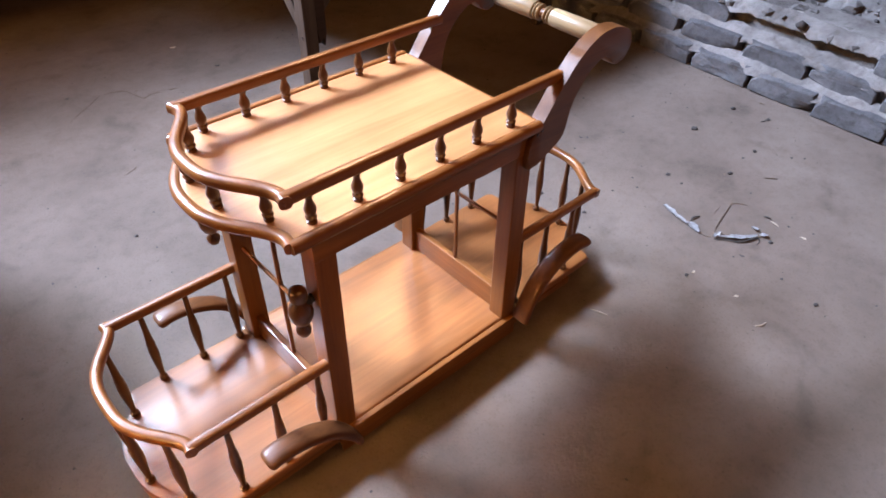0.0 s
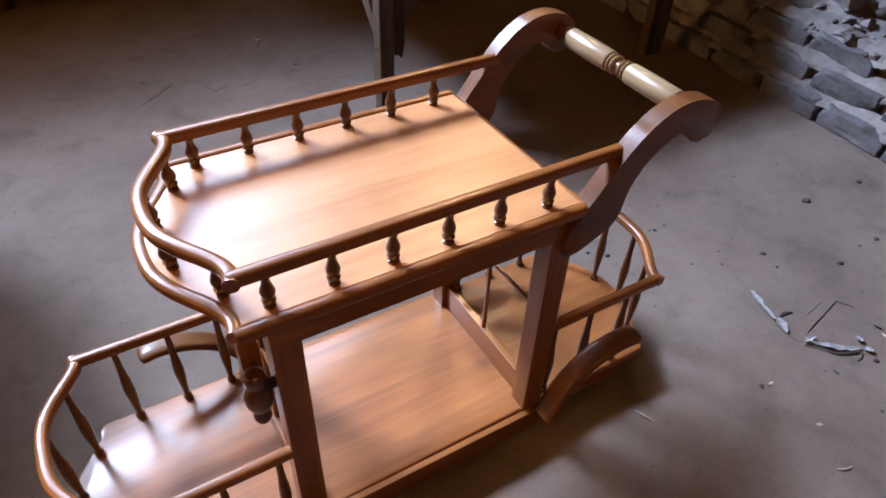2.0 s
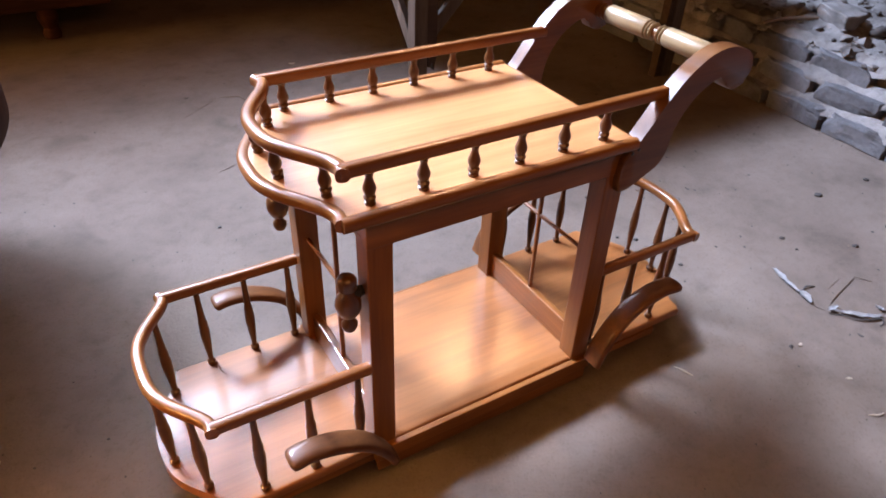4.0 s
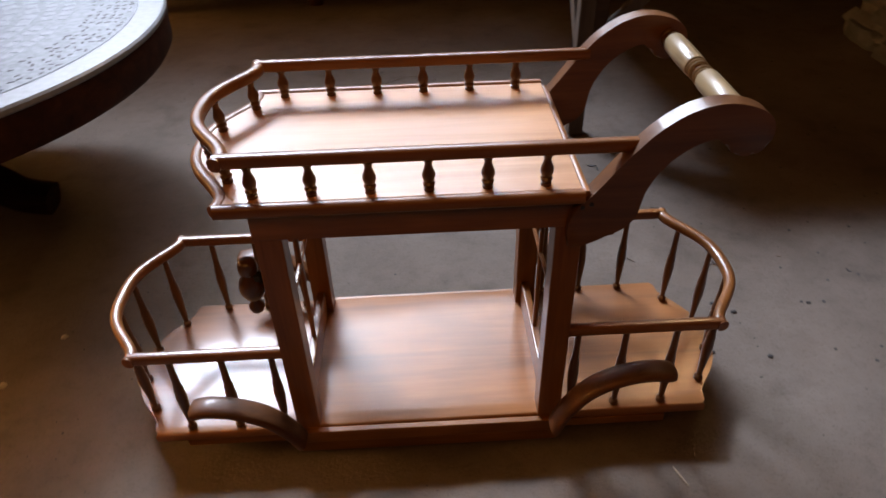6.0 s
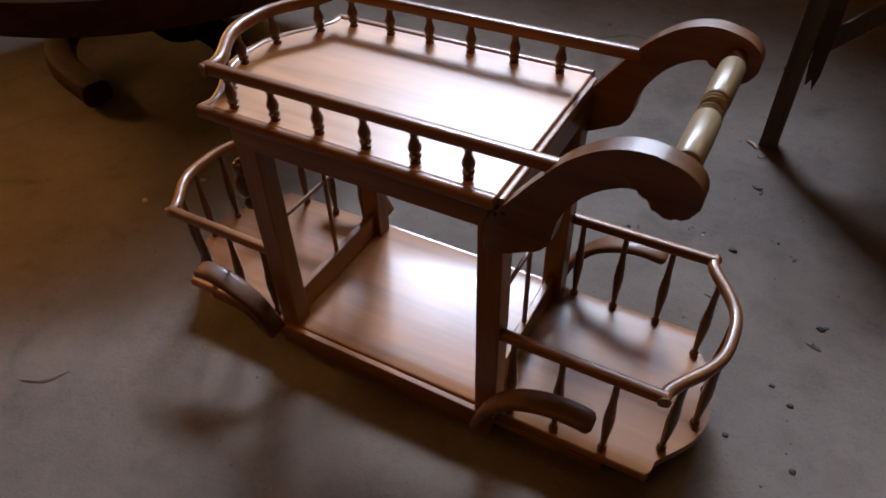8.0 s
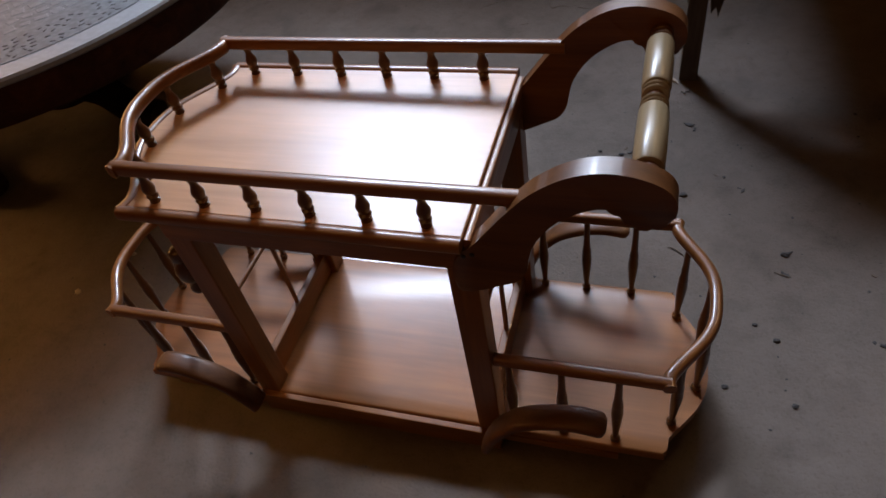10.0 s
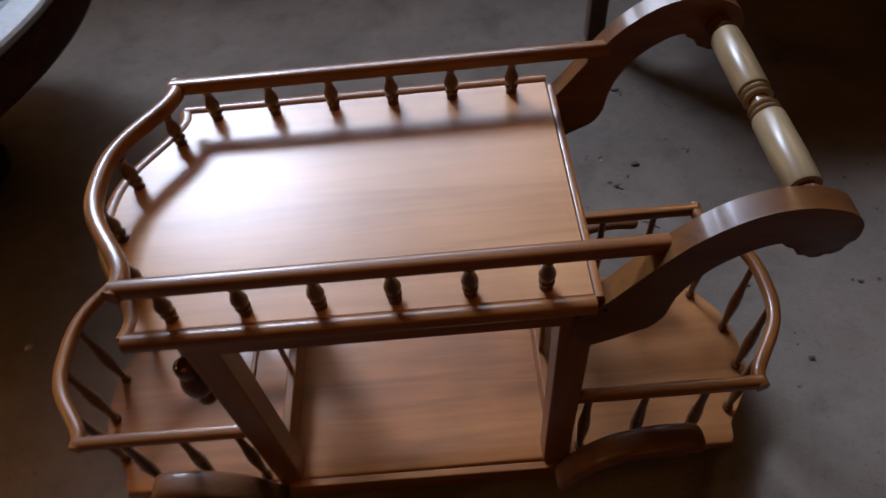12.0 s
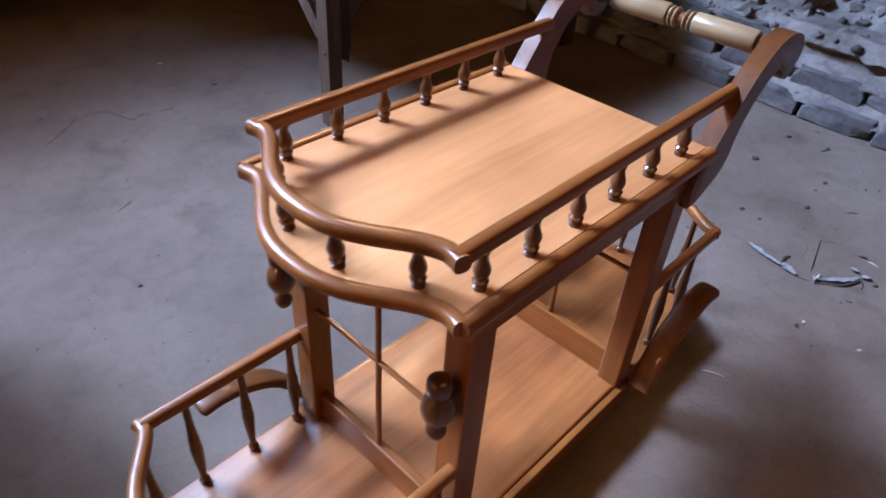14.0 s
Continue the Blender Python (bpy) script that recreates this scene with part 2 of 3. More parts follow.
def slab(outline, z0, z1, bevel=0.006, segments=3):
    """A board of any outline with rounded edges."""
    bm = bmesh.new()
    lo = [bm.verts.new((x, y, z0)) for x, y in outline]
    hi = [bm.verts.new((x, y, z1)) for x, y in outline]
    bm.faces.new(lo[::-1])
    top = bm.faces.new(hi)
    n = len(outline)
    for i in range(n):
        bm.faces.new((lo[i], lo[(i + 1) % n], hi[(i + 1) % n], hi[i]))
    rim = list(top.edges) + [e for e in bm.edges if all(v in lo for v in e.verts)]
    bmesh.ops.bevel(bm, geom=rim, offset=bevel, segments=segments, affect="EDGES", profile=0.5)
    return bm


def spline(points, per=8, closed=False):
    """Catmull-Rom through a few control points."""
    pts = [Vector(p) for p in points]
    n, out = len(pts), []
    for i in range(n if closed else n - 1):
        p = [pts[(i + k) % n] if closed else pts[min(max(i + k, 0), n - 1)] for k in (-1, 0, 1, 2)]
        for j in range(per):
            t = j / per
            out.append(0.5 * (2 * p[1] + (p[2] - p[0]) * t + (2 * p[0] - 5 * p[1] + 4 * p[2] - p[3]) * t * t + (3 * p[1] - p[0] - 3 * p[2] + p[3]) * t ** 3))
    return out if closed else out + [pts[-1]]


def bow_at(u, power, flat):
    """Serpentine profile: 1 in the middle, 0 at the shoulders, flaring out a little at the tips."""
    return 0.5 + 0.5 * math.cos(math.pi * min(1.0, (abs(u) / flat) ** power)) + 0.08 * max(0.0, (abs(u) - 0.88) / 0.12) ** 1.5


TRAY_BOW, WEST_BOW, EAST_BOW = (1.3, 0.92), (1.5, 1.0), (1.4, 1.0)


def bow_x(corner, apex, half, y, shape=TRAY_BOW):
    return corner + (apex - corner) * bow_at(y / half, *shape)


def leaning(x, y, z, top_x, height):
    """Stand at (x, y, z), sheared so that the top comes over top_x."""
    m = Matrix.Translation((x, y, z))
    m[0][2] = (top_x - x) / height
    return m


def bow(corner, apex, half, shape=TRAY_BOW, n=32):
    """A bowed end with flared corners and a rounded middle, from -half to half in y."""
    return [(bow_x(corner, apex, half, -half + 2 * half * i / n, shape), -half + 2 * half * i / n) for i in range(n + 1)]


# ---- the room ----
def grid(x0, x1, y0, y1, nx, ny, height):
    xs, ys = np.linspace(x0, x1, nx), np.linspace(y0, y1, ny)
    verts = [(x, y, height(x, y)) for y in ys for x in xs]
    faces = [(j * nx + i, j * nx + i + 1, (j + 1) * nx + i + 1, (j + 1) * nx + i) for j in range(ny - 1) for i in range(nx - 1)]
    return verts, faces


def sheet(name, verts, faces, material, parent=None):
    me = bpy.data.meshes.new(name)
    me.from_pydata(verts, [], faces)
    me.polygons.foreach_set("use_smooth", [True] * len(me.polygons))
    me.materials.append(material)
    ob = new(name, me)
    ob.parent = parent
    return ob


def floor_height(x, y):
    n = noise.noise(Vector((x * 1.1, y * 1.1, 3.0))) * 0.006 + noise.noise(Vector((x * 5, y * 5, 1.0))) * 0.0025 + noise.noise(Vector((x * 17, y * 17, 7.0))) * 0.0012
    return n - 0.004


floor = sheet("floor", *grid(-4.6, 4.6, -2.4, 3.9, 240, 180, floor_height), earth)
tagged(floor, "uneven packed earth floor of a workshop, dusty and blotched", "floor", kind="structure")


def wall_with_opening(name, along, at, thick, lo, hi, top, openings, label):
    """A wall along x or y with rectangular openings (a0, a1, z0, z1) through it."""
    bm, pieces, start = bmesh.new(), [], lo
    for a0, a1, z0, z1 in openings:
        pieces += [(start, a0, -0.1, top), (a0, a1, -0.1, z0), (a0, a1, z1, top)]
        start = a1
    for p0, p1, q0, q1 in pieces + [(start, hi, -0.1, top)]:
        if p1 - p0 > 0.001 and q1 - q0 > 0.001:
            if along == "x":
                box(p0, p1, at, at + thick, q0, q1, bm=bm)
            else:
                box(at, at + thick, p0, p1, q0, q1, bm=bm)
    return tagged(part(name, bm, wall_mat), label, "wall", kind="structure")


wall_with_opening("wall_north", "x", 3.75, 0.24, -4.8, 4.8, 5.6, [(-2.9, 1.5, 2.75, 5.5), (2.2, 3.5, 4.4, 5.5)], "bare workshop wall with high unglazed openings to the sky")
# South wall is out of view; its opening only houses the added lamp.
wall_with_opening("wall_south", "x", -2.48, 0.24, -4.8, 4.8, 5.6, [(-1.85, 0.85, 2.25, 4.55)], "unseen bare workshop wall with a made-up high opening for the south fill lamp")
wall_with_opening("wall_east", "y", 4.5, 0.24, -2.24, 3.75, 5.6, [], "bare brick workshop wall behind the rubble")
# Both west openings are invented to hold the two fill lamps.
wall_with_opening("wall_west", "y", -4.74, 0.24, -2.24, 3.75, 5.6, [(-1.0, 0.4, 1.1, 2.3), (2.0, 3.5, 0.0, 2.15)], "unseen bare workshop wall with two made-up openings for fill lamps")
tagged(part("ceiling", box(-4.8, 4.8, -2.5, 4.0, 5.6, 5.75), wall_mat), "dark boarded workshop roof", "ceiling", kind="structure")


# ---- the serving trolley ----
cart = tagged(new("serving_trolley"), "varnished honey-brown wooden carriage-shaped tea trolley with railed trays", "trolley")
cart.matrix_basis = pose(0.002, -0.0085, 0)
TRAY_Z, DECK_Z = 0.655, 0.088

# top tray with a rounded edge moulding, end lip, apron
outline = bow(-0.296, -0.371, 0.208) + [(0.28, 0.208), (0.28, -0.208)]
part("tray_top", slab(outline, 0.633, TRAY_Z, 0.002, 1), panel_x, cart)
MOULD = round_section(0.022, 0.023, 14, 2.8)
part("bow_moulding", sweep([(x, y, 0.6465) for x, y in bow(-0.302, -0.379, 0.216)], MOULD), wood_y, cart, "rounded serpentine edge moulding", smooth=True)
for s in (-1, 1):
    part("side_moulding", sweep([(-0.309, s * 0.217, 0.647), (0.28, s * 0.217, 0.647)], MOULD), wood_x, cart, "rounded edge moulding", smooth=True)
part("end_lip", sweep([(0.2865, -0.207, 0.638), (0.2865, 0.207, 0.638)], round_section(0.012, 0.024, 12, 6)), wood_y, cart, "flush end strip", smooth=True)
for s in (-1, 1):
    y0, y1 = sorted((s * 0.179, s * 0.202))
    part("side_apron", box(-0.264, 0.291, y0, y1, 0.576, 0.633, 0.002), wood_x, cart)
for x0, x1 in ((-0.262, -0.24), (0.268, 0.289)):
    part("end_apron", box(x0, x1, -0.179, 0.179, 0.576, 0.633, 0.002), wood_y, cart)

# four square legs
leg = part("leg", box(-0.0235, 0.0235, -0.0225, 0.0225, DECK_Z - 0.005, 0.59, 0.0025), wood_z, cart)
LEG_XY = [(-0.2395, -0.1775), (-0.2395, 0.1775), (0.2665, -0.1775), (0.2665, 0.1775)]
leg.matrix_basis = pose(*LEG_XY[0], 0)
for x, y in LEG_XY[1:]:
    again(leg, pose(x, y, 0))

# top rail on small turned balusters
RAIL_Z, SECTION, BOW_SECTION = 0.7215, round_section(0.021, 0.0225, 20, 3.4), round_section(0.0225, 0.0235)
for s in (-1, 1):
    part("side_rail", sweep([(-0.298, s * 0.189, RAIL_Z), (0.1, s * 0.189, RAIL_Z), (0.37, s * 0.189, RAIL_Z)], SECTION), wood_x, cart, smooth=True)
part("bow_rail", sweep([(x, y, RAIL_Z - 0.0012) for x, y in bow(-0.29, -0.362, 0.199)], BOW_SECTION), wood_y, cart, "serpentine front rail", smooth=True)

H = RAIL_Z - 0.01 - TRAY_Z
SMALL = [(0.009, 0), (0.009, 0.1), (0.0062, 0.13), (0.0062, 0.16), (0.0098, 0.19), (0.0105, 0.25), (0.0075, 0.31), (0.0088, 0.35), (0.0112, 0.48), (0.0108, 0.58), (0.0075, 0.74), (0.0058, 0.86), (0.0075, 0.95), (0.0085, 1.0)]
small = part("small_baluster", lathe([(r, z * H) for r, z in SMALL], 14), turned_z, cart, smooth=True)
spots = [(-0.25 + 0.0945 * i, s * 0.1895) for s in (-1, 1) for i in range(6)]
spots += [(bow_x(-0.285, -0.352, 0.199, y), y) for y in (-0.138, -0.05, 0.05, 0.138)]
small.matrix_basis = pose(*spots[0], TRAY_Z - 0.001)
for x, y in spots[1:]:
    again(small, leaning(x, y, TRAY_Z - 0.001, x if x > -0.28 else bow_x(-0.29, -0.362, 0.199, y), H))

# lower deck: one long board with a bowed end at each side of the legs
deck = bow(-0.552, -0.638, 0.203, WEST_BOW) + [(x, y + 0.008) for x, y in bow(0.598, 0.68, 0.203, EAST_BOW)[::-1]]
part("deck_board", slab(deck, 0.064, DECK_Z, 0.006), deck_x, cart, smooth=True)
for s in (-1, 1):
    y0, y1 = sorted((s * 0.172, s * 0.198))
    part("deck_rim", box(-0.268, 0.292, s * 0.2 if s > 0 else -0.214, s * 0.214 if s > 0 else -0.2, 0.053, DECK_Z - 0.003, 0.002), wood_x, cart)
    part("skirt", box(-0.262, 0.286, min(s * 0.2, s * 0.21), max(s * 0.2, s * 0.21), 0.018, 0.0525, 0.002), wood_x, cart, "dark red-brown skirt board")
    part("bearer", box(-0.5, 0.52, y0, y1, 0.043, 0.064, 0.002), wood_x, cart)

# end windows: sill board, upright and cross rod between the legs
for x in (-0.24, 0.264):
    part("window_sill", box(x - 0.009, x + 0.009, -0.155, 0.155, DECK_Z, 0.156, 0.003), wood_y, cart)
    part("window_upright", sweep([(x, 0, 0.153), (x, 0, 0.579)], round_section(0.01, 0.01, 8), Vector((0, 1, 0))), wood_z, cart, smooth=True)
    part("window_crossbar", sweep([(x, -0.157, 0.368), (x, 0.157, 0.368)], round_section(0.009, 0.009, 8)), wood_y, cart, smooth=True)

# railed baskets at both ends
BASKET = [(0.0075, 0), (0.0095, 0.02), (0.0095, 0.055), (0.0055, 0.075), (0.006, 0.12), (0.0082, 0.25), (0.0108, 0.42), (0.0112, 0.5), (0.0095, 0.58), (0.0102, 0.61), (0.008, 0.66), (0.0066, 0.82), (0.0062, 1.0)]
for end, corner, apex, rail_z, dy, shape, xs in (
    (-1, -0.547, -0.626, 0.302, 0.0, WEST_BOW, (-0.287, -0.384, -0.484)),
    (1, 0.587, 0.665, 0.314, 0.008, EAST_BOW, (0.314, 0.41, 0.511)),
):
    for s in (-1, 1):
        part("basket_side_rail", sweep([(end * 0.258, s * 0.189 + dy, rail_z), (corner + end * 0.008, s * 0.189 + dy, rail_z)], SECTION), wood_x, cart, smooth=True)
    part("basket_bow_rail", sweep([(x, y + dy, rail_z - 0.0012) for x, y in bow(corner, apex, 0.199, shape)], BOW_SECTION), wood_y, cart, "serpentine basket rail", smooth=True)
    h = rail_z - 0.01 - DECK_Z
    tall = part("tall_baluster", lathe([(r, z * h) for r, z in BASKET], 14), turned_z, cart, smooth=True)
    upright = [(x, s * 0.186 + dy) for s in (-1, 1) for x in xs]
    tall.matrix_basis = pose(*upright[0], DECK_Z - 0.001)
    for x, y in upright[1:]:
        again(tall, leaning(x, y, DECK_Z - 0.001, x, h))
    for y in (-0.132, -0.045, 0.045, 0.132):
        top = bow_x(corner, apex, 0.199, y, shape)
        again(tall, leaning(top - end * 0.006, y + dy, DECK_Z - 0.001, top, h))

# curved mudguards beside the baskets
for end, line in ((-1, [(-0.246, 0.095), (-0.266, 0.132), (-0.305, 0.175), (-0.36, 0.203), (-0.41, 0.212), (-0.448, 0.206)]), (1, [(0.27, 0.1), (0.292, 0.155), (0.335, 0.212), (0.39, 0.242), (0.445, 0.252), (0.496, 0.245)])):
    for s in (-1, 1):
        path = spline([(x, s * 0.24, z) for x, z in line], 6)
        ends = [1.0] * (len(path) - 2) + [0.9, 0.55]
        part("mudguard", sweep(path, round_section(0.05, 0.021, 16, 3.0), scales=ends), guard_wood, cart, "curved mudguard", smooth=True)

# scrolled handle arms
ARM = [(0.263, 0.545), (0.295, 0.549), (0.33, 0.566), (0.356, 0.58), (0.371, 0.603), (0.376, 0.632), (0.382, 0.655), (0.394, 0.679), (0.414, 0.705), (0.44, 0.725), (0.467, 0.737), (0.488, 0.735), (0.497, 0.72), (0.513, 0.708), (0.536, 0.708), (0.556, 0.722), (0.562, 0.745), (0.556, 0.766), (0.54, 0.781), (0.515, 0.791), (0.487, 0.796), (0.458, 0.794), (0.428, 0.784), (0.4, 0.767), (0.372, 0.743), (0.335, 0.699), (0.296, 0.648), (0.263, 0.61)]
for s in (-1, 1):
    prof = [(p.x, p.y) for p in spline([(x, z, 0) for x, z in ARM], 4, closed=True)]
    bm = slab(prof, -0.0165, 0.0165, 0.0045, 2)
    for v in bm.verts:
        v.co = Vector((v.co.x, s * 0.199 - v.co.z, v.co.y))
    part("handle_arm", bm, arm_wood, cart, "scrolled handle arm", smooth=True)

BAR_X, BAR_Z = 0.523, 0.752
BARREL = [(0.0195, 0.0345), (0.0208, 0.0375), (0.0215, 0.09), (0.021, 0.152), (0.0195, 0.1555)]
BEAD = [(0.015, -0.003), (0.0185, -0.0022), (0.0198, 0.0), (0.0185, 0.0022), (0.015, 0.003)]


def across(name, profile, mat, parent, label, shift=0.0):
    """Turned about the axis of the push bar; heights run along y from its middle."""
    bm = lathe([(r, z + shift) for r, z in profile], 24)
    for v in bm.verts:
        v.co = Vector((v.co.x + BAR_X, v.co.z, v.co.y + BAR_Z))
    return part(name, bm, mat, parent, label, smooth=True)


bar = across("handle_bar", [(0.0125, -0.1825), (0.0125, 0.1825)], arm_wood, cart, "pale turned push bar with dark ring grooves")
for s in (-1, 1):
    across("barrel", [(r, s * (0.183 - z)) for r, z in BARREL][::-s], bar_wood, bar, "pale turned barrel")
for z in (-0.0205, -0.0105, 0.0105, 0.0205):
    across("bead", BEAD, bar_wood, bar, "pale turned bead", shift=z)
for s in (-1, 1):
    bm = lathe([(0.0175, 0.0), (0.0178, 0.011), (0.013, 0.014), (0.0172, 0.018), (0.0172, 0.0245), (0.0128, 0.029)], 24)
    for v in bm.verts:
        v.co = Vector((v.co.x + BAR_X, s * (0.1825 - v.co.z), v.co.y + BAR_Z))
    part("end_collar", bm, arm_wood, bar, "dark turned collar", smooth=True)

# carriage lanterns on dark pins
LANTERN = [(0.004, -0.06), (0.011, -0.058), (0.0145, -0.05), (0.0145, -0.043), (0.0085, -0.035), (0.008, -0.031), (0.017, -0.023), (0.0225, -0.01), (0.0235, 0.002), (0.0205, 0.015), (0.0135, 0.024), (0.0115, 0.028), (0.0165, 0.033), (0.0175, 0.042), (0.0165, 0.053), (0.012, 0.058), (0.006, 0.06)]
for s in (-1, 1):
    bm = lathe(LANTERN, 20)
    for v in bm.verts:
        v.co += Vector((-0.291, s * 0.176, 0.46))
    lantern = part("lantern", bm, lantern_wood, cart, "turned wooden carriage lantern ornament", smooth=True)
    bm = lathe([(0.007, -0.3), (0.007, -0.285), (0.0125, -0.282), (0.0125, -0.271), (0.009, -0.268), (0.009, -0.255)], 8)
    for v in bm.verts:
        v.co = Vector((v.co.z, v.co.x + s * 0.176, v.co.y + 0.479))
    part("lantern_pin", bm, iron, lantern, "dark faceted pin")

# dark plugs where the apron meets the handle arm
for dx in (-0.006, 0.008):
    bm = lathe([(0.004, 0), (0.004, 0.0012), (0.002, 0.002)], 10)
    for v in bm.verts:
        v.co = Vector((v.co.x + 0.286 + dx, -0.2155 - v.co.z, v.co.y + 0.626 + dx * 0.4))
    part("plug", bm, iron, cart, "dark plug")

# casters
for x, y in LEG_XY:
    fork = part("caster", box(x - 0.018, x + 0.018, y - 0.014, y + 0.014, 0.03, 0.064, 0.003), iron, cart, "small dark caster")
    bm = lathe([(0.014, -0.009), (0.021, -0.007), (0.0235, 0), (0.021, 0.007), (0.014, 0.009)], 18)
    for v in bm.verts:
        v.co = Vector((v.co.x + x, v.co.z + y, v.co.y + 0.0205))
    part("caster_wheel", bm, rubber, fork, smooth=True)


# ---- round inlaid table ----
table = tagged(new("round_table"), "large round dark red wooden table with a pale inlaid top", "table")
TX, TY, TR, DROP = -1.58, 0.83, 0.86, 0.082


def ring_at(bm, m):
    for v in bm.verts:
        v.co = m @ v.co
    return bm


tm = pose(TX, TY, DROP)
part("apron", ring_at(lathe([(TR - 0.05, 0.388), (TR - 0.018, 0.393), (TR - 0.006, 0.41), (TR - 0.004, 0.48), (TR - 0.006, 0.497)], 96), tm), mahogany, table, smooth=True)
part("tabletop", ring_at(lathe([(TR - 0.004, 0.497), (TR, 0.502), (TR, 0.512), (TR - 0.006, 0.518), (TR - 0.085, 0.518)], 96), tm), rim_mat, table, "white rim of the top", smooth=True)
part("inlay_ground", ring_at(lathe([(TR - 0.08, 0.5185), (TR - 0.08, 0.5195)], 96), tm), gap_mat, table)
part("pedestal", ring_at(lathe([(0.1, 0.03), (0.14, 0.08), (0.17, 0.16), (0.16, 0.22), (0.09, 0.28), (0.1, 0.34), (0.16, 0.393)], 24), tm), mahogany, table, smooth=True)
for bend in ([(0.06, 0.0, 0.16), (0.18, -0.01, 0.14), (0.29, -0.03, 0.08), (0.39, -0.03, 0.055)], [(-0.1, -0.03, 0.17), (-0.42, -0.2, 0.14), (-0.3, -0.38, 0.085), (-0.02, -0.46, 0.055)], [(-0.04, 0.05, 0.16), (-0.12, 0.2, 0.14), (-0.19, 0.34, 0.08), (-0.25, 0.43, 0.055)]):
    part("foot", sweep(spline([(TX + x, TY + y, z) for x, y, z in bend], 5), round_section(0.11, 0.095, 12, 3)), mahogany, table, smooth=True)
rng = random.Random(4)
verts, faces = [], []


def tile(x, y, a, w, d, z0, z1):
    k = len(verts)
    c, s = math.cos(a), math.sin(a)
    for z, q in ((z0 + DROP, 1.0), (z1 + DROP, 0.86)):
        for i, j in ((-1, -1), (1, -1), (1, 1), (-1, 1)):
            u, v = i * w * q / 2, j * d * q / 2
            verts.append((x + u * c - v * s, y + u * s + v * c, z))
    for f in ((4, 5, 6, 7), (0, 1, 5, 4), (1, 2, 6, 5), (2, 3, 7, 6), (3, 0, 4, 7)):
        faces.append(tuple(k + i for i in f))


for r, count, w, d in ((0.58, 84, 0.038, 0.04), (0.53, 78, 0.037, 0.04), (0.475, 56, 0.048, 0.05), (0.415, 50, 0.048, 0.048), (0.36, 44, 0.046, 0.045), (0.3, 36, 0.046, 0.045)):
    for i in range(count):
        a = 2 * math.pi * (i + 0.5 * (count % 3)) / count + rng.uniform(-0.004, 0.004)
        if rng.random() < 0.9:
            tile(TX + r * math.cos(a), TY + r * math.sin(a), a + math.pi / 2 + rng.uniform(-0.3, 0.3), w * rng.uniform(0.7, 1.1), d * rng.uniform(0.6, 1.05), 0.519, 0.5203)
inlay = sheet("inlay_tiles", verts, faces, inlay_mat, table)
for poly in inlay.data.polygons:
    poly.use_smooth = False
tagged(inlay, "grey-white carved inlay pieces", kind="stuff")
verts, faces = [], []
for r, count in ((0.762, 150), (0.742, 148), (0.72, 140), (0.697, 136), (0.675, 130), (0.652, 126)):
    for i in range(count):
        a = 2 * math.pi * (i + rng.uniform(-0.25, 0.25)) / count
        if rng.random() < 0.8:
            tile(TX + r * math.cos(a), TY + r * math.sin(a), a + rng.choice((0.4, 0.9, 1.57, 2.2)), rng.uniform(0.012, 0.02), rng.uniform(0.004, 0.009), 0.519, 0.5206)
strokes = sheet("dark_inlay", verts, faces, seam_mat, table)
tagged(strokes, "small dark specks of inlay", kind="stuff")

# ---- low dark red table in the shade ----
low = tagged(new("low_table"), "low dark red wooden table standing in the shade", "table")
part("tabletop", box(-1.75, -0.2, 2.82, 3.55, 0.36, 0.4, 0.008), mahogany, low)
part("apron", box(-1.7, -0.25, 2.87, 3.5, 0.15, 0.36, 0.004), mahogany, low)
lleg = part("leg", lathe([(0.04, 0), (0.045, 0.03), (0.035, 0.05), (0.05, 0.1), (0.045, 0.15)], 16), mahogany, low, smooth=True)
lleg.matrix_basis = pose(-0.55, 2.93, 0)
for x, y in ((-1.6, 2.93), (-1.6, 3.42), (-0.4, 3.42)):
    again(lleg, pose(x, y, 0))

# ---- workbench ----
bench = tagged(new("workbench"), "rough timber workbench with braced legs on the earth floor", "workbench")
bench.matrix_basis = pose(-0.03, -0.085, 0)
part("benchtop", box(0.58, 2.35, 1.26, 3.1, 0.72, 0.77, 0.006), raw_dark, bench)
bleg = part("leg", box(-0.028, 0.028, -0.028, 0.028, 0, 0.72, 0.003), raw_z, bench, "pale timber leg")
bleg.matrix_basis = pose(0.65, 1.3, 0)
for x, y in ((1.985, 1.245), (1.3, 3.05), (2.25, 3.05)):
    again(bleg, pose(x, y, 0))
part("brace", sweep([(0.643, 1.33, 0.32), (0.643, 1.68, 0.72)], round_section(0.03, 0.05, 8, 6)), raw_z, bench)
part("brace", sweep([(0.68, 1.3, 0.34), (1.05, 1.3, 0.72)], round_section(0.03, 0.05, 8, 6)), raw_z, bench)
bm = bmesh.new()
outline = [(0.681, 0.3), (0.69, 0.235), (0.703, 0.258), (0.712, 0.222), (0.722, 0.275), (0.722, 0.72), (0.681, 0.72)]
front, rear = [bm.verts.new((x, 1.278, z)) for x, z in outline], [bm.verts.new((x, 1.318, z)) for x, z in outline]
bm.faces.new(front)
bm.faces.new(rear[::-1])
for i in range(len(outline)):
    bm.faces.new((front[i], rear[i], rear[(i + 1) % len(outline)], front[(i + 1) % len(outline)]))
part("side_batten", bm, raw_dark, bench, "dark batten with a broken lower end")
part("side_batten", box(1.917, 1.956, 1.223, 1.267, 0.0, 0.72, 0.003), raw_dark, bench, "dark batten")
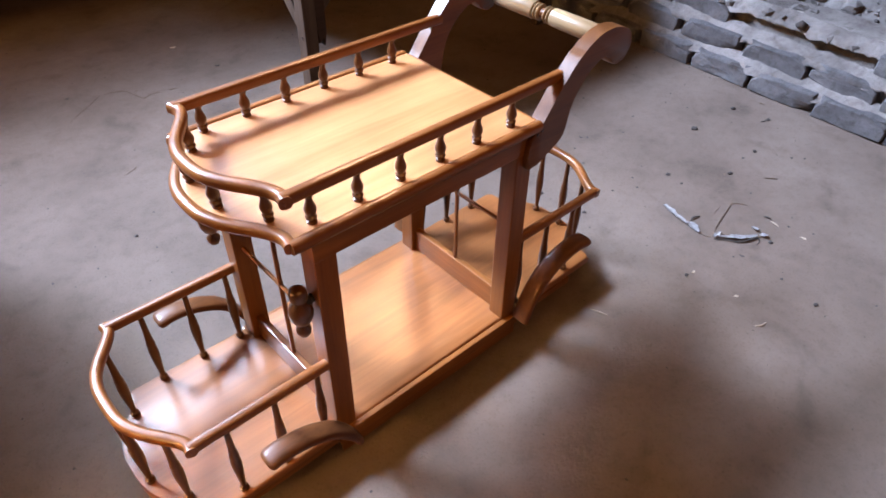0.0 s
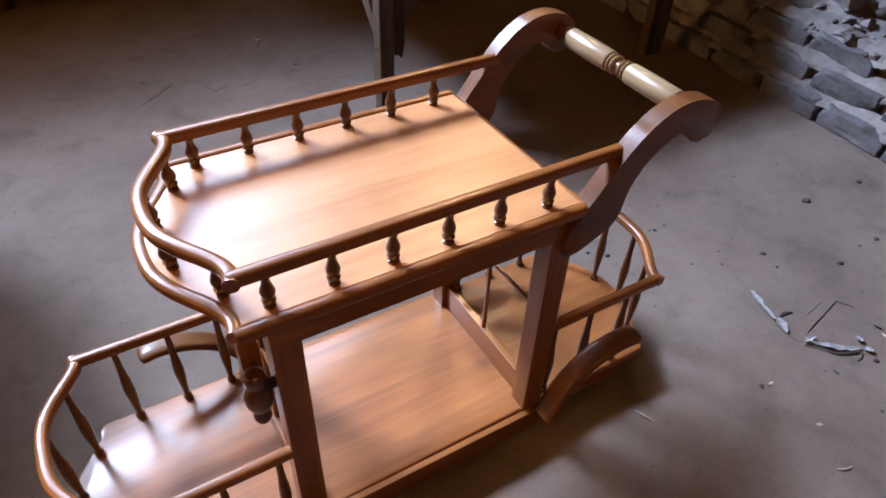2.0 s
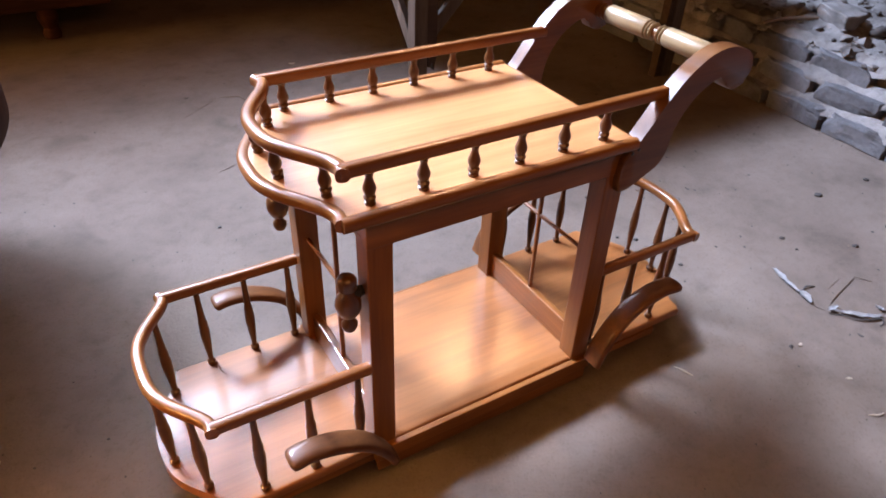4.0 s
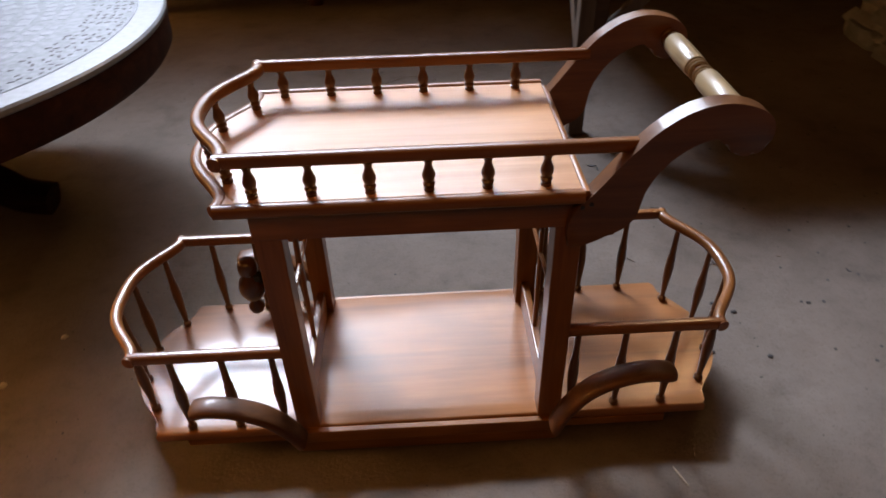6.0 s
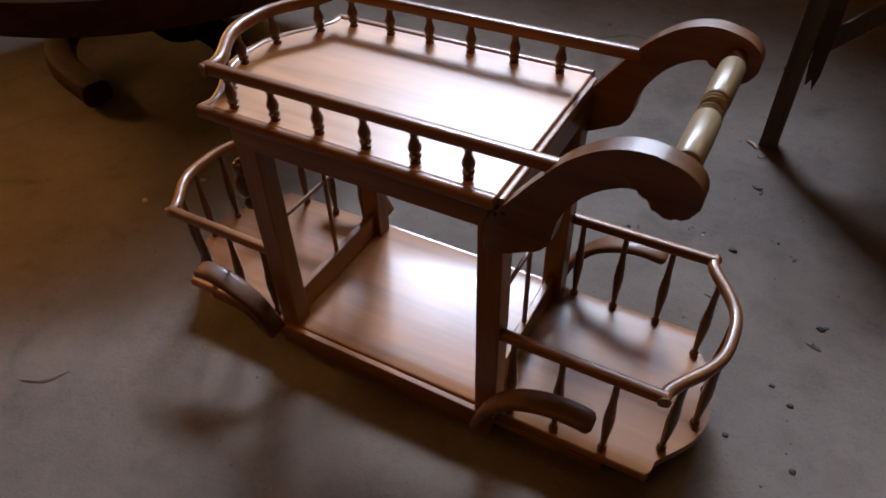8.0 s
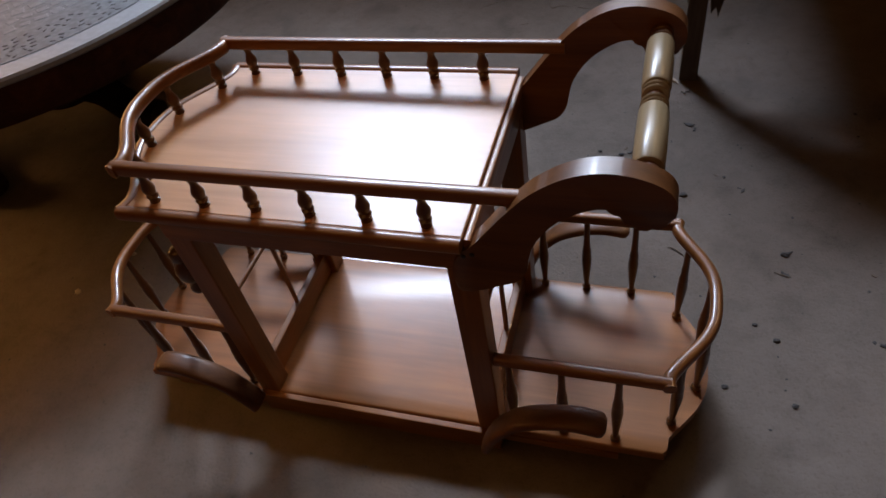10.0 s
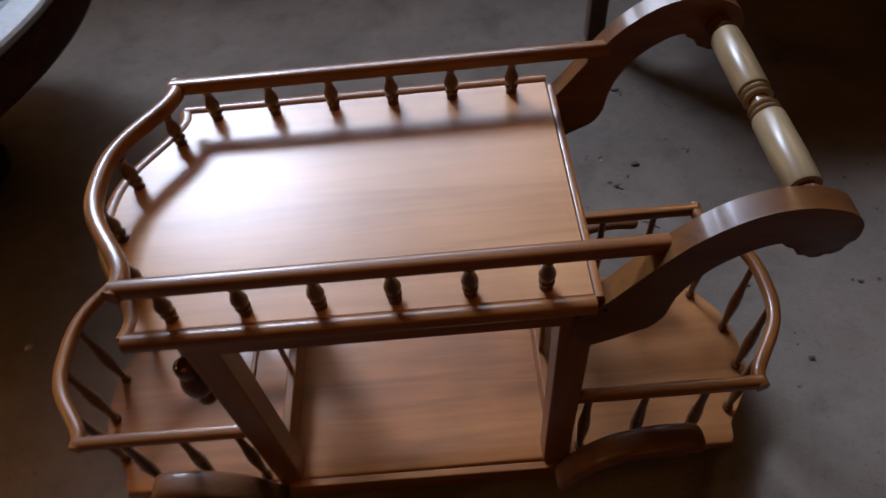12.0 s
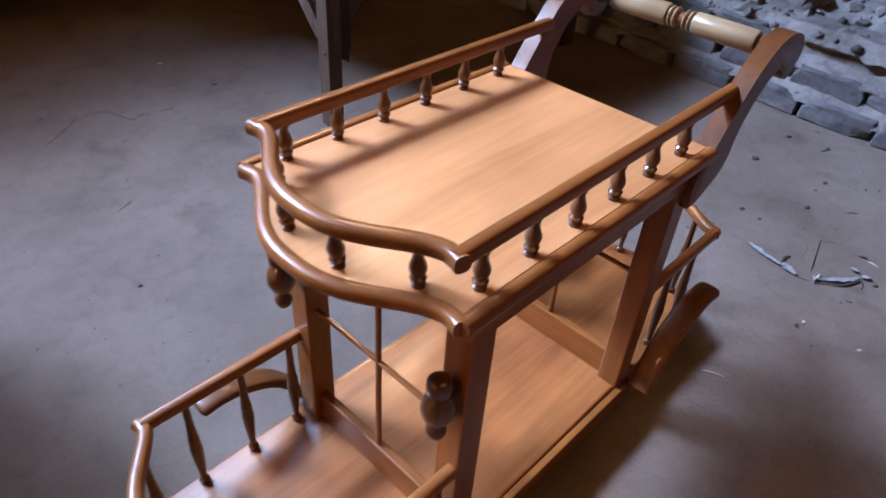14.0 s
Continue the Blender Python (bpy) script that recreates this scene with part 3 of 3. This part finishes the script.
part("bolt", ring_at(lathe([(0.007, 0), (0.007, 0.003), (0.004, 0.005)], 8), pose(0.6235, 1.295, 0.27, 0, -90, 0)), iron, bench, "dark bolt head")

# ---- debris on the floor ----
def twig(points, r):
    path = spline([(x, y, floor_height(x, y) + r * 0.3 + dz) for x, y, dz in points], 5)
    sizes = [0.45 + 0.55 * math.sin(math.pi * min(1, max(0, i / (len(path) - 1)))) + 0.12 * noise.noise(Vector((i * 1.7, r * 900, 0))) for i in range(len(path))]
    return sweep(path, round_section(r * 0.95, r * 0.7, 6, 2), scales=sizes)


def pebble(x, y, size, seed, mat=None):
    bm = bmesh.new()
    bmesh.ops.create_icosphere(bm, subdivisions=2, radius=size)
    for v in bm.verts:
        k = 1 + 0.45 * noise.noise(v.co.normalized() * 1.6 + Vector((seed * 3.1, seed, 0)))
        v.co = Vector((v.co.x * k * 0.8 + x, v.co.y * k * 0.65 + y, max(v.co.z * k * 0.4, -size * 0.2) + floor_height(x, y) + size * 0.15))
    ob = part("pebble", bm, mat or stone_mat)
    return tagged(ob, "small dark clod on the earth floor", "clod", "clods on the floor")


for i, (x, y, s) in enumerate([(1.647, -0.177, 0.011), (1.882, 0.047, 0.014), (1.617, 0.062, 0.018), (1.442, -0.194, 0.013), (1.267, -0.051, 0.012), (1.905, -0.095, 0.012), (1.254, -0.115, 0.007), (0.856, -0.39, 0.008), (1.027, -0.704, 0.01), (0.557, 0.555, 0.011), (0.624, 0.631, 0.014), (0.869, 0.439, 0.013), (0.837, 0.168, 0.01), (0.864, 0.004, 0.009), (0.793, 0.206, 0.008), (0.38, 0.583, 0.009), (0.338, 0.598, 0.008), (0.443, 0.792, 0.01), (0.379, 0.802, 0.008), (-1.024, 0.037, 0.014), (-0.939, 0.199, 0.012), (-0.291, 0.849, 0.008), (1.052, 0.191, 0.009), (1.188, -0.482, 0.011), (0.727, 0.027, 0.009)]):
    pebble(x, y, s, i, chip_mat if i in (19, 20) else None)


def stick(points, r, mat, label, category="twig"):
    return tagged(part(category.replace(" ", "_"), twig(points, r), mat, smooth=True), label, category, "litter on the floor")


stick([(0.524, -0.293, 0), (0.53, -0.316, 0.004), (0.542, -0.34, 0)], 0.0045, chip_mat, "curled pale wood chip on the earth floor", "wood chip")
stick([(0.816, -0.63, 0), (0.833, -0.642, 0.003), (0.854, -0.644, 0)], 0.004, chip_mat, "pale wood chip on the earth floor", "wood chip")
stick([(0.592, 0.427, 0), (0.611, 0.42, 0.003), (0.635, 0.398, 0)], 0.004, twig_mat, "thin dry twig on the earth floor")
stick([(0.555, 1.205, 0), (0.574, 1.193, 0.003), (0.59, 1.176, 0)], 0.012, chip_mat, "pale wood chip beside the bench leg", "wood chip")
stick([(0.841, 0.377, 0), (0.879, 0.362, 0.002)], 0.004, twig_mat, "thin dry twig on the earth floor")
stick([(-0.201, 1.687, 0), (-0.126, 1.739, 0.002), (-0.065, 1.795, 0), (-0.035, 1.825, 0.003)], 0.0032, twig_mat, "thin crooked root fibre lying on the earth floor", "root fibre")
stick([(-0.022, 1.82, 0), (0.021, 1.808, 0.003), (0.06, 1.794, 0), (0.074, 1.741, 0.002), (0.094, 1.684, 0), (0.127, 1.695, 0.002), (0.165, 1.686, 0)], 0.0038, twig_mat, "thin crooked root fibre lying on the earth floor", "root fibre")
stick([(0.199, 1.684, 0), (0.223, 1.674, 0.002), (0.247, 1.678, 0)], 0.004, twig_mat, "thin dry twig on the earth floor")
stick([(0.088, 1.75, 0), (0.105, 1.774, 0.002)], 0.004, twig_mat, "thin dry twig on the earth floor")
stick([(-0.134, 1.228, 0), (-0.149, 1.205, 0.002), (-0.196, 1.191, 0)], 0.003, twig_mat, "thin bent twig on the earth floor")
stick([(-0.007, 1.551, 0), (0.022, 1.56, 0.002)], 0.003, twig_mat, "thin bent twig on the earth floor")
stick([(0.374, 1.995, 0), (0.403, 2.042, 0.002)], 0.005, twig_mat, "thin dry twig on the earth floor")
stick([(1.507, -0.291, 0), (1.521, -0.305, 0.002), (1.54, -0.324, 0)], 0.004, twig_mat, "thin dry straw on the earth floor", "straw")
stick([(-0.677, -0.52, 0), (-0.706, -0.568, 0.003), (-0.763, -0.595, 0)], 0.004, twig_mat, "thin dry twig on the earth floor")


def torn(points, widths, label):
    """Flat torn strip, curling a little off the ground."""
    path = spline([(x, y, 0) for x, y in points], 6)
    bm, rows = bmesh.new(), []
    for i, p in enumerate(path):
        u = i / (len(path) - 1)
        t = (path[min(i + 1, len(path) - 1)] - path[max(i - 1, 0)]).normalized()
        side = Vector((-t.y, t.x, 0))
        w = np.interp(u, np.linspace(0, 1, len(widths)), widths) * (1 + 0.5 * noise.noise(Vector((i * 0.9, p.x * 30, 0))))
        z = floor_height(p.x, p.y) + 0.003 + 0.003 * (1 + noise.noise(Vector((i * 0.35, p.y * 8, 5))))
        rows.append([bm.verts.new((p.x + side.x * w * k, p.y + side.y * w * k, z + dz)) for k, dz in ((-0.5, 0.004), (0.05, 0.0), (0.5, 0.002), (0.5, 0.001), (0.05, -0.0012), (-0.5, 0.003))])
    for a, b in zip(rows, rows[1:]):
        for j in range(6):
            bm.faces.new((a[j], a[(j + 1) % 6], b[(j + 1) % 6], b[j]))
    bm.faces.new(rows[0][::-1])
    bm.faces.new(rows[-1])
    return tagged(part("torn_strip", bm, strip_mat), label, "torn strip", "litter on the floor")


torn([(1.098, -0.149), (1.088, -0.181), (1.077, -0.217), (1.067, -0.255)], (0.013, 0.019, 0.017, 0.012), "torn white paper strip lying on the earth floor")
torn([(1.079, -0.256), (1.07, -0.276), (1.055, -0.303)], (0.014, 0.031, 0.008), "crumpled white paper scrap on the earth floor")
torn([(1.069, -0.351), (1.087, -0.35), (1.113, -0.351)], (0.006, 0.015, 0.006), "small folded white scrap at the end of the strip")
torn([(1.073, -0.353), (1.099, -0.374), (1.127, -0.402), (1.155, -0.424), (1.185, -0.436)], (0.005, 0.012, 0.021, 0.018, 0.009), "curled white paper strip lying on the earth floor")
torn([(1.214, -0.406), (1.209, -0.415), (1.205, -0.426)], (0.008, 0.02, 0.006), "small torn white scrap on the earth floor")
torn([(1.19, -0.443), (1.199, -0.452), (1.203, -0.463)], (0.008, 0.018, 0.005), "small torn white scrap on the earth floor")
stick([(1.054, -0.306, 0), (1.058, -0.325, 0.002), (1.069, -0.345, 0)], 0.0022, twig_mat, "thin dry straw on the earth floor", "straw")
stick([(1.112, -0.33, 0), (1.161, -0.317, 0.002), (1.209, -0.308, 0), (1.283, -0.291, 0.002)], 0.0048, twig_mat, "dry forked twig on the earth floor")
stick([(1.283, -0.291, 0), (1.295, -0.312, 0.002), (1.311, -0.335, 0)], 0.003, twig_mat, "thin dry straw on the earth floor", "straw")
stick([(1.16, -0.288, 0), (1.209, -0.279, 0.001), (1.258, -0.272, 0)], 0.0022, twig_mat, "thin dry straw on the earth floor", "straw")
stick([(1.093, -0.254, 0), (1.113, -0.251, 0.004), (1.139, -0.26, 0)], 0.0065, stone_mat, "short dark twig beside the paper strip")
stick([(1.065, -0.356, 0), (1.094, -0.388, 0.004), (1.11, -0.413, 0.003), (1.141, -0.431, 0.003), (1.173, -0.444, 0.002), (1.164, -0.456, 0), (1.143, -0.459, 0)], 0.0062, stone_mat, "dark twig under the curled paper strip")
stick([(1.296, -0.402, 0), (1.296, -0.413, 0.003), (1.301, -0.424, 0)], 0.0075, stone_mat, "short dark chip of bark on the earth floor", "bark chip")
stick([(1.288, -0.432, 0), (1.282, -0.447, 0.003), (1.281, -0.46, 0)], 0.0065, chip_mat, "short pale chip of bark on the earth floor", "bark chip")


def scrap(x, y, size, seed, mat, label):
    """A curled flake of bark or leaf: jagged outline, thin, one edge lifted."""
    bm, r = bmesh.new(), random.Random(seed)
    turn, n = r.uniform(0, 6.28), 9
    z0 = floor_height(x, y) + 0.001
    lo, hi = [], []
    for i in range(n):
        a = 2 * math.pi * i / n
        k = 0.75 * size * r.uniform(0.45, 1.15)
        u, v = math.cos(a) * k * 1.5, math.sin(a) * k * 0.7
        px, py = u * math.cos(turn) - v * math.sin(turn), u * math.sin(turn) + v * math.cos(turn)
        lift = 0.5 * size * max(0.0, u / size) ** 2 * r.uniform(0.3, 0.8)
        lo.append(bm.verts.new((x + px, y + py, z0 + lift)))
        hi.append(bm.verts.new((x + px * 0.9, y + py * 0.9, z0 + lift + size * 0.16)))
    bm.faces.new(lo[::-1])
    bm.faces.new(hi)
    for i in range(n):
        bm.faces.new((lo[i], lo[(i + 1) % n], hi[(i + 1) % n], hi[i]))
    return tagged(part("flake", bm, mat), label, "flake", "litter on the floor")


for i, (x, y, s) in enumerate([(0.609, 1.128, 0.012), (0.622, 1.133, 0.008), (0.629, 0.952, 0.016), (0.647, 0.928, 0.01), (0.454, 0.822, 0.009), (0.467, 0.804, 0.01), (0.495, 0.664, 0.006), (0.363, 0.607, 0.01), (0.385, 0.609, 0.009), (0.769, 0.676, 0.006), (0.874, 0.443, 0.015), (0.867, 0.372, 0.012), (1.061, 0.394, 0.008), (0.583, 0.863, 0.006), (0.534, 0.667, 0.007), (0.502, 0.677, 0.006), (0.567, 0.55, 0.014), (0.543, 0.571, 0.009), (0.594, 0.588, 0.008), (0.73, 0.718, 0.008), (0.709, 0.723, 0.006), (0.778, 0.664, 0.01), (1.511, 0.278, 0.008), (1.876, -0.087, 0.012), (2.01, -0.01, 0.012), (1.227, 0.313, 0.008), (1.061, -0.456, 0.009), (0.849, -0.393, 0.008), (1.422, -0.183, 0.008), (1.036, -0.439, 0.006), (0.463, 1.756, 0.012), (-0.142, 1.877, 0.01)]):
    scrap(x, y, s, i, stone_mat if i % 4 else twig_mat, "small dark curled flake on the earth floor")
for i, (x, y, s) in enumerate([(1.285, -0.541, 0.01), (0.88, -0.398, 0.011), (0.885, -0.536, 0.009), (0.534, 0.657, 0.005), (0.398, 2.061, 0.016)]):
    scrap(x, y, s, 60 + i, chip_mat, "small pale curled flake on the earth floor")

rng = random.Random(11)
verts, faces = [], []
for i in range(900):
    x, y = rng.uniform(-2.6, 2.15), rng.uniform(-1.4, 3.2)
    if abs(y) < 0.25 and -0.7 < x < 0.7:
        continue
    s = rng.uniform(0.0015, 0.0042) * (1.6 if x > 1.0 else 1.0)
    k, z = len(verts), floor_height(x, y)
    a = rng.uniform(0, 6.28)
    for j in range(4):
        verts.append((x + s * math.cos(a + j * 1.57) * rng.uniform(0.6, 1.5), y + s * math.sin(a + j * 1.57) * rng.uniform(0.6, 1.5), z - 0.0005))
    verts.append((x, y, z + s * 0.8))
    faces += [(k + j, k + (j + 1) % 4, k + 4) for j in range(4)]
tagged(sheet("grit", verts, faces, stone_mat), "scattered dark grit on the earth floor", "grit", kind="stuff")

# ---- low broken brick step and rubble bank ----
low_wall = tagged(new("wall_low"), "low broken brick wall, dusty grey and stepped, edging the rubble bank", "wall", kind="structure")
low_wall.matrix_basis = pose(2.07, 0, 0, 0, 0, -2.3)
COURSE_H, STEP, BRICK_L, COURSES = 0.092, 0.055, 0.285, 3


def along(name, profile, material, rows, rough, spill=0.0):
    """A long strip of a few profile points (x, z), roughened, running the length of the wall."""
    verts, nu = [], len(profile)
    for j in range(rows):
        y = -2.2 + 4.4 * j / (rows - 1)
        for u, (x, z) in enumerate(profile):
            v = Vector((x, y, z))
            k = noise.noise(v * 9) + 0.7 * noise.noise(v * 27) + 0.5 * noise.noise(v * 80)
            edge = spill * max(0.0, noise.noise(Vector((0, y * 11, z * 40))) + 0.25 * noise.noise(Vector((3, y * 43, z * 40)))) if u < 2 else 0.0
            verts.append((x + 0.3 * rough * k - edge, y, z + rough * k - 0.4 * edge * (u == 0)))
    faces = [(j * nu + i, j * nu + i + 1, (j + 1) * nu + i + 1, (j + 1) * nu + i) for j in range(rows - 1) for i in range(nu - 1)]
    return sheet(name, verts, faces, material, low_wall)


core = [(0.05, -0.02)]
for c in range(COURSES):
    core += [(0.05 + STEP * c, COURSE_H * (c + 0.5)), (0.05 + STEP * c, COURSE_H * (c + 1) - 0.01), (0.05 + STEP * (c + 1), COURSE_H * (c + 1) - 0.01)]
along("mortar_core", core + [(0.4, COURSE_H * COURSES)], mortar_mat, 260, 0.006)
for c in range(COURSES):
    x, z = STEP * c, COURSE_H * (c + 1)
    along("dust_ledge", [(x + 0.022, z - 0.03), (x + 0.024, z - 0.022), (x + 0.03, z - 0.014), (x + 0.038, z - 0.007), (x + 0.048, z + 0.001), (x + 0.06, z + 0.01), (x + 0.075, z + 0.02)], rubble_mat, 420, 0.009, 0.035)


def stone(w, d, h, seed, rough=0.007):
    bm = box(-w / 2, w / 2, -d / 2, d / 2, -h / 2, h / 2)
    bmesh.ops.bevel(bm, geom=bm.edges[:], offset=0.004, segments=1, affect="EDGES")
    bmesh.ops.subdivide_edges(bm, edges=[e for e in bm.edges if e.calc_length() > 0.04], cuts=3, use_grid_fill=True)
    off = Vector((seed, seed * 0.7, seed * 1.3))
    r = random.Random(seed)
    chips = [(Vector((-w / 2, r.choice((-1, 1)) * d / 2, r.choice((-1, 1, 1)) * h / 2)), r.uniform(0.02, 0.045)) for _ in range(3)]
    for v in bm.verts:
        v.co += noise.noise_vector(v.co * 16 + off) * rough + noise.noise_vector(v.co * 48 + off) * rough * 0.5
        for corner, reach in chips:
            k = max(0.0, 1 - (v.co - corner).length / reach)
            v.co -= corner.normalized() * k * reach * 0.9
    return bm


kinds, used = [], set()
for k in range(8):
    kinds.append(part("brick", stone(0.12, BRICK_L - 0.006 - 0.01 * (k % 3), COURSE_H - 0.01, 3.7 * k + 1, 0.008), brick_mat, low_wall))
for c in range(COURSES):
    y = -2.1 + 0.1 * c
    while y < 2.1:
        if rng.random() > (0.0, 0.1, 0.4)[c]:
            k = rng.randrange(8)
            m = pose(0.061 + STEP * c + rng.uniform(-0.004, 0.006), y, COURSE_H * (c + 0.5) - 0.003, rng.uniform(-1.6, 1.6), rng.uniform(-5, 2), rng.uniform(-2.2, 2.2))
            if k in used:
                again(kinds[k], m)
            else:
                kinds[k].matrix_basis = m
                used.add(k)
        y += BRICK_L + rng.choice((0.0, 0.006, 0.014, 0.026))


def bank_height(x, y):
    rise = 0.26 + 0.1 * min(1, max(0, (x - 2.19) / 1.2))
    return rise + 0.05 * noise.noise(Vector((x * 2.2, y * 2.2, 4))) + 0.03 * noise.noise(Vector((x * 7, y * 7, 9))) + 0.012 * noise.noise(Vector((x * 21, y * 21, 2)))


bank = sheet("rubble_bank", *grid(2.24, 4.55, -2.2, 2.4, 110, 200, bank_height), rubble_mat)
tagged(bank, "bank of pale dusty rubble and earth behind the brick wall", "rubble bank", kind="structure")
clod_field = ([], [])
verts, faces = [], []
for i in range(2600):
    x, y = rng.uniform(2.19, 4.1), rng.uniform(-1.8, 2.0)
    s = rng.choice((0.006, 0.008, 0.011, 0.015, 0.026)) * rng.uniform(0.7, 1.4)
    z, k = bank_height(x, y), len(clod_field[0] if i % 7 == 0 else verts)
    bm = bmesh.new()
    bmesh.ops.create_icosphere(bm, subdivisions=1, radius=s)
    for v in bm.verts:
        p = v.co * (1 + 0.9 * noise.noise(v.co / s * 1.7 + Vector((i * 1.37, i * 0.71, 0))))
        (clod_field[0] if i % 7 == 0 else verts).append((x + p.x * 1.3, y + p.y, z + p.z * 0.8 + s * 0.2))
    bm.verts.index_update()
    (clod_field[1] if i % 7 == 0 else faces).extend(tuple(k + v.index for v in f.verts) for f in bm.faces)
    bm.free()
clods = sheet("dark_clods", *clod_field, stone_mat)
tagged(clods, "scattered dark clods on the rubble bank", "clods", kind="stuff")
rubble = sheet("rubble_stones", verts, faces, rubble_mat)
rubble.data.polygons.foreach_set("use_smooth", [False] * len(rubble.data.polygons))
tagged(rubble, "loose pale stones and clods on the rubble bank", "rubble", kind="stuff")
for i, (x, y, rz) in enumerate(((2.59, 0.74, 48), (2.61, 0.36, 70), (3.14, 0.06, 130), (2.47, -0.37, 35), (2.86, -0.6, 95), (2.49, 0.69, 160))):
    ob = part("loose_brick", stone(0.1, 0.2, 0.065, 50 + i), rubble_mat)
    ob.matrix_basis = pose(x, y, bank_height(x, y) + 0.02, rng.uniform(-15, 15), rng.uniform(-15, 15), rz)
    tagged(ob, "loose pale dusty brick lying on the rubble bank", "brick", "loose bricks on the bank")
stick_on_bank = spline([(2.18, 0.85, 0.31), (2.28, 0.81, 0.325), (2.4, 0.74, 0.33)], 5)
tagged(part("stick", sweep(stick_on_bank, round_section(0.016, 0.014, 7, 2)), twig_mat, smooth=True), "dark crooked stick lying on the rubble bank", "stick")
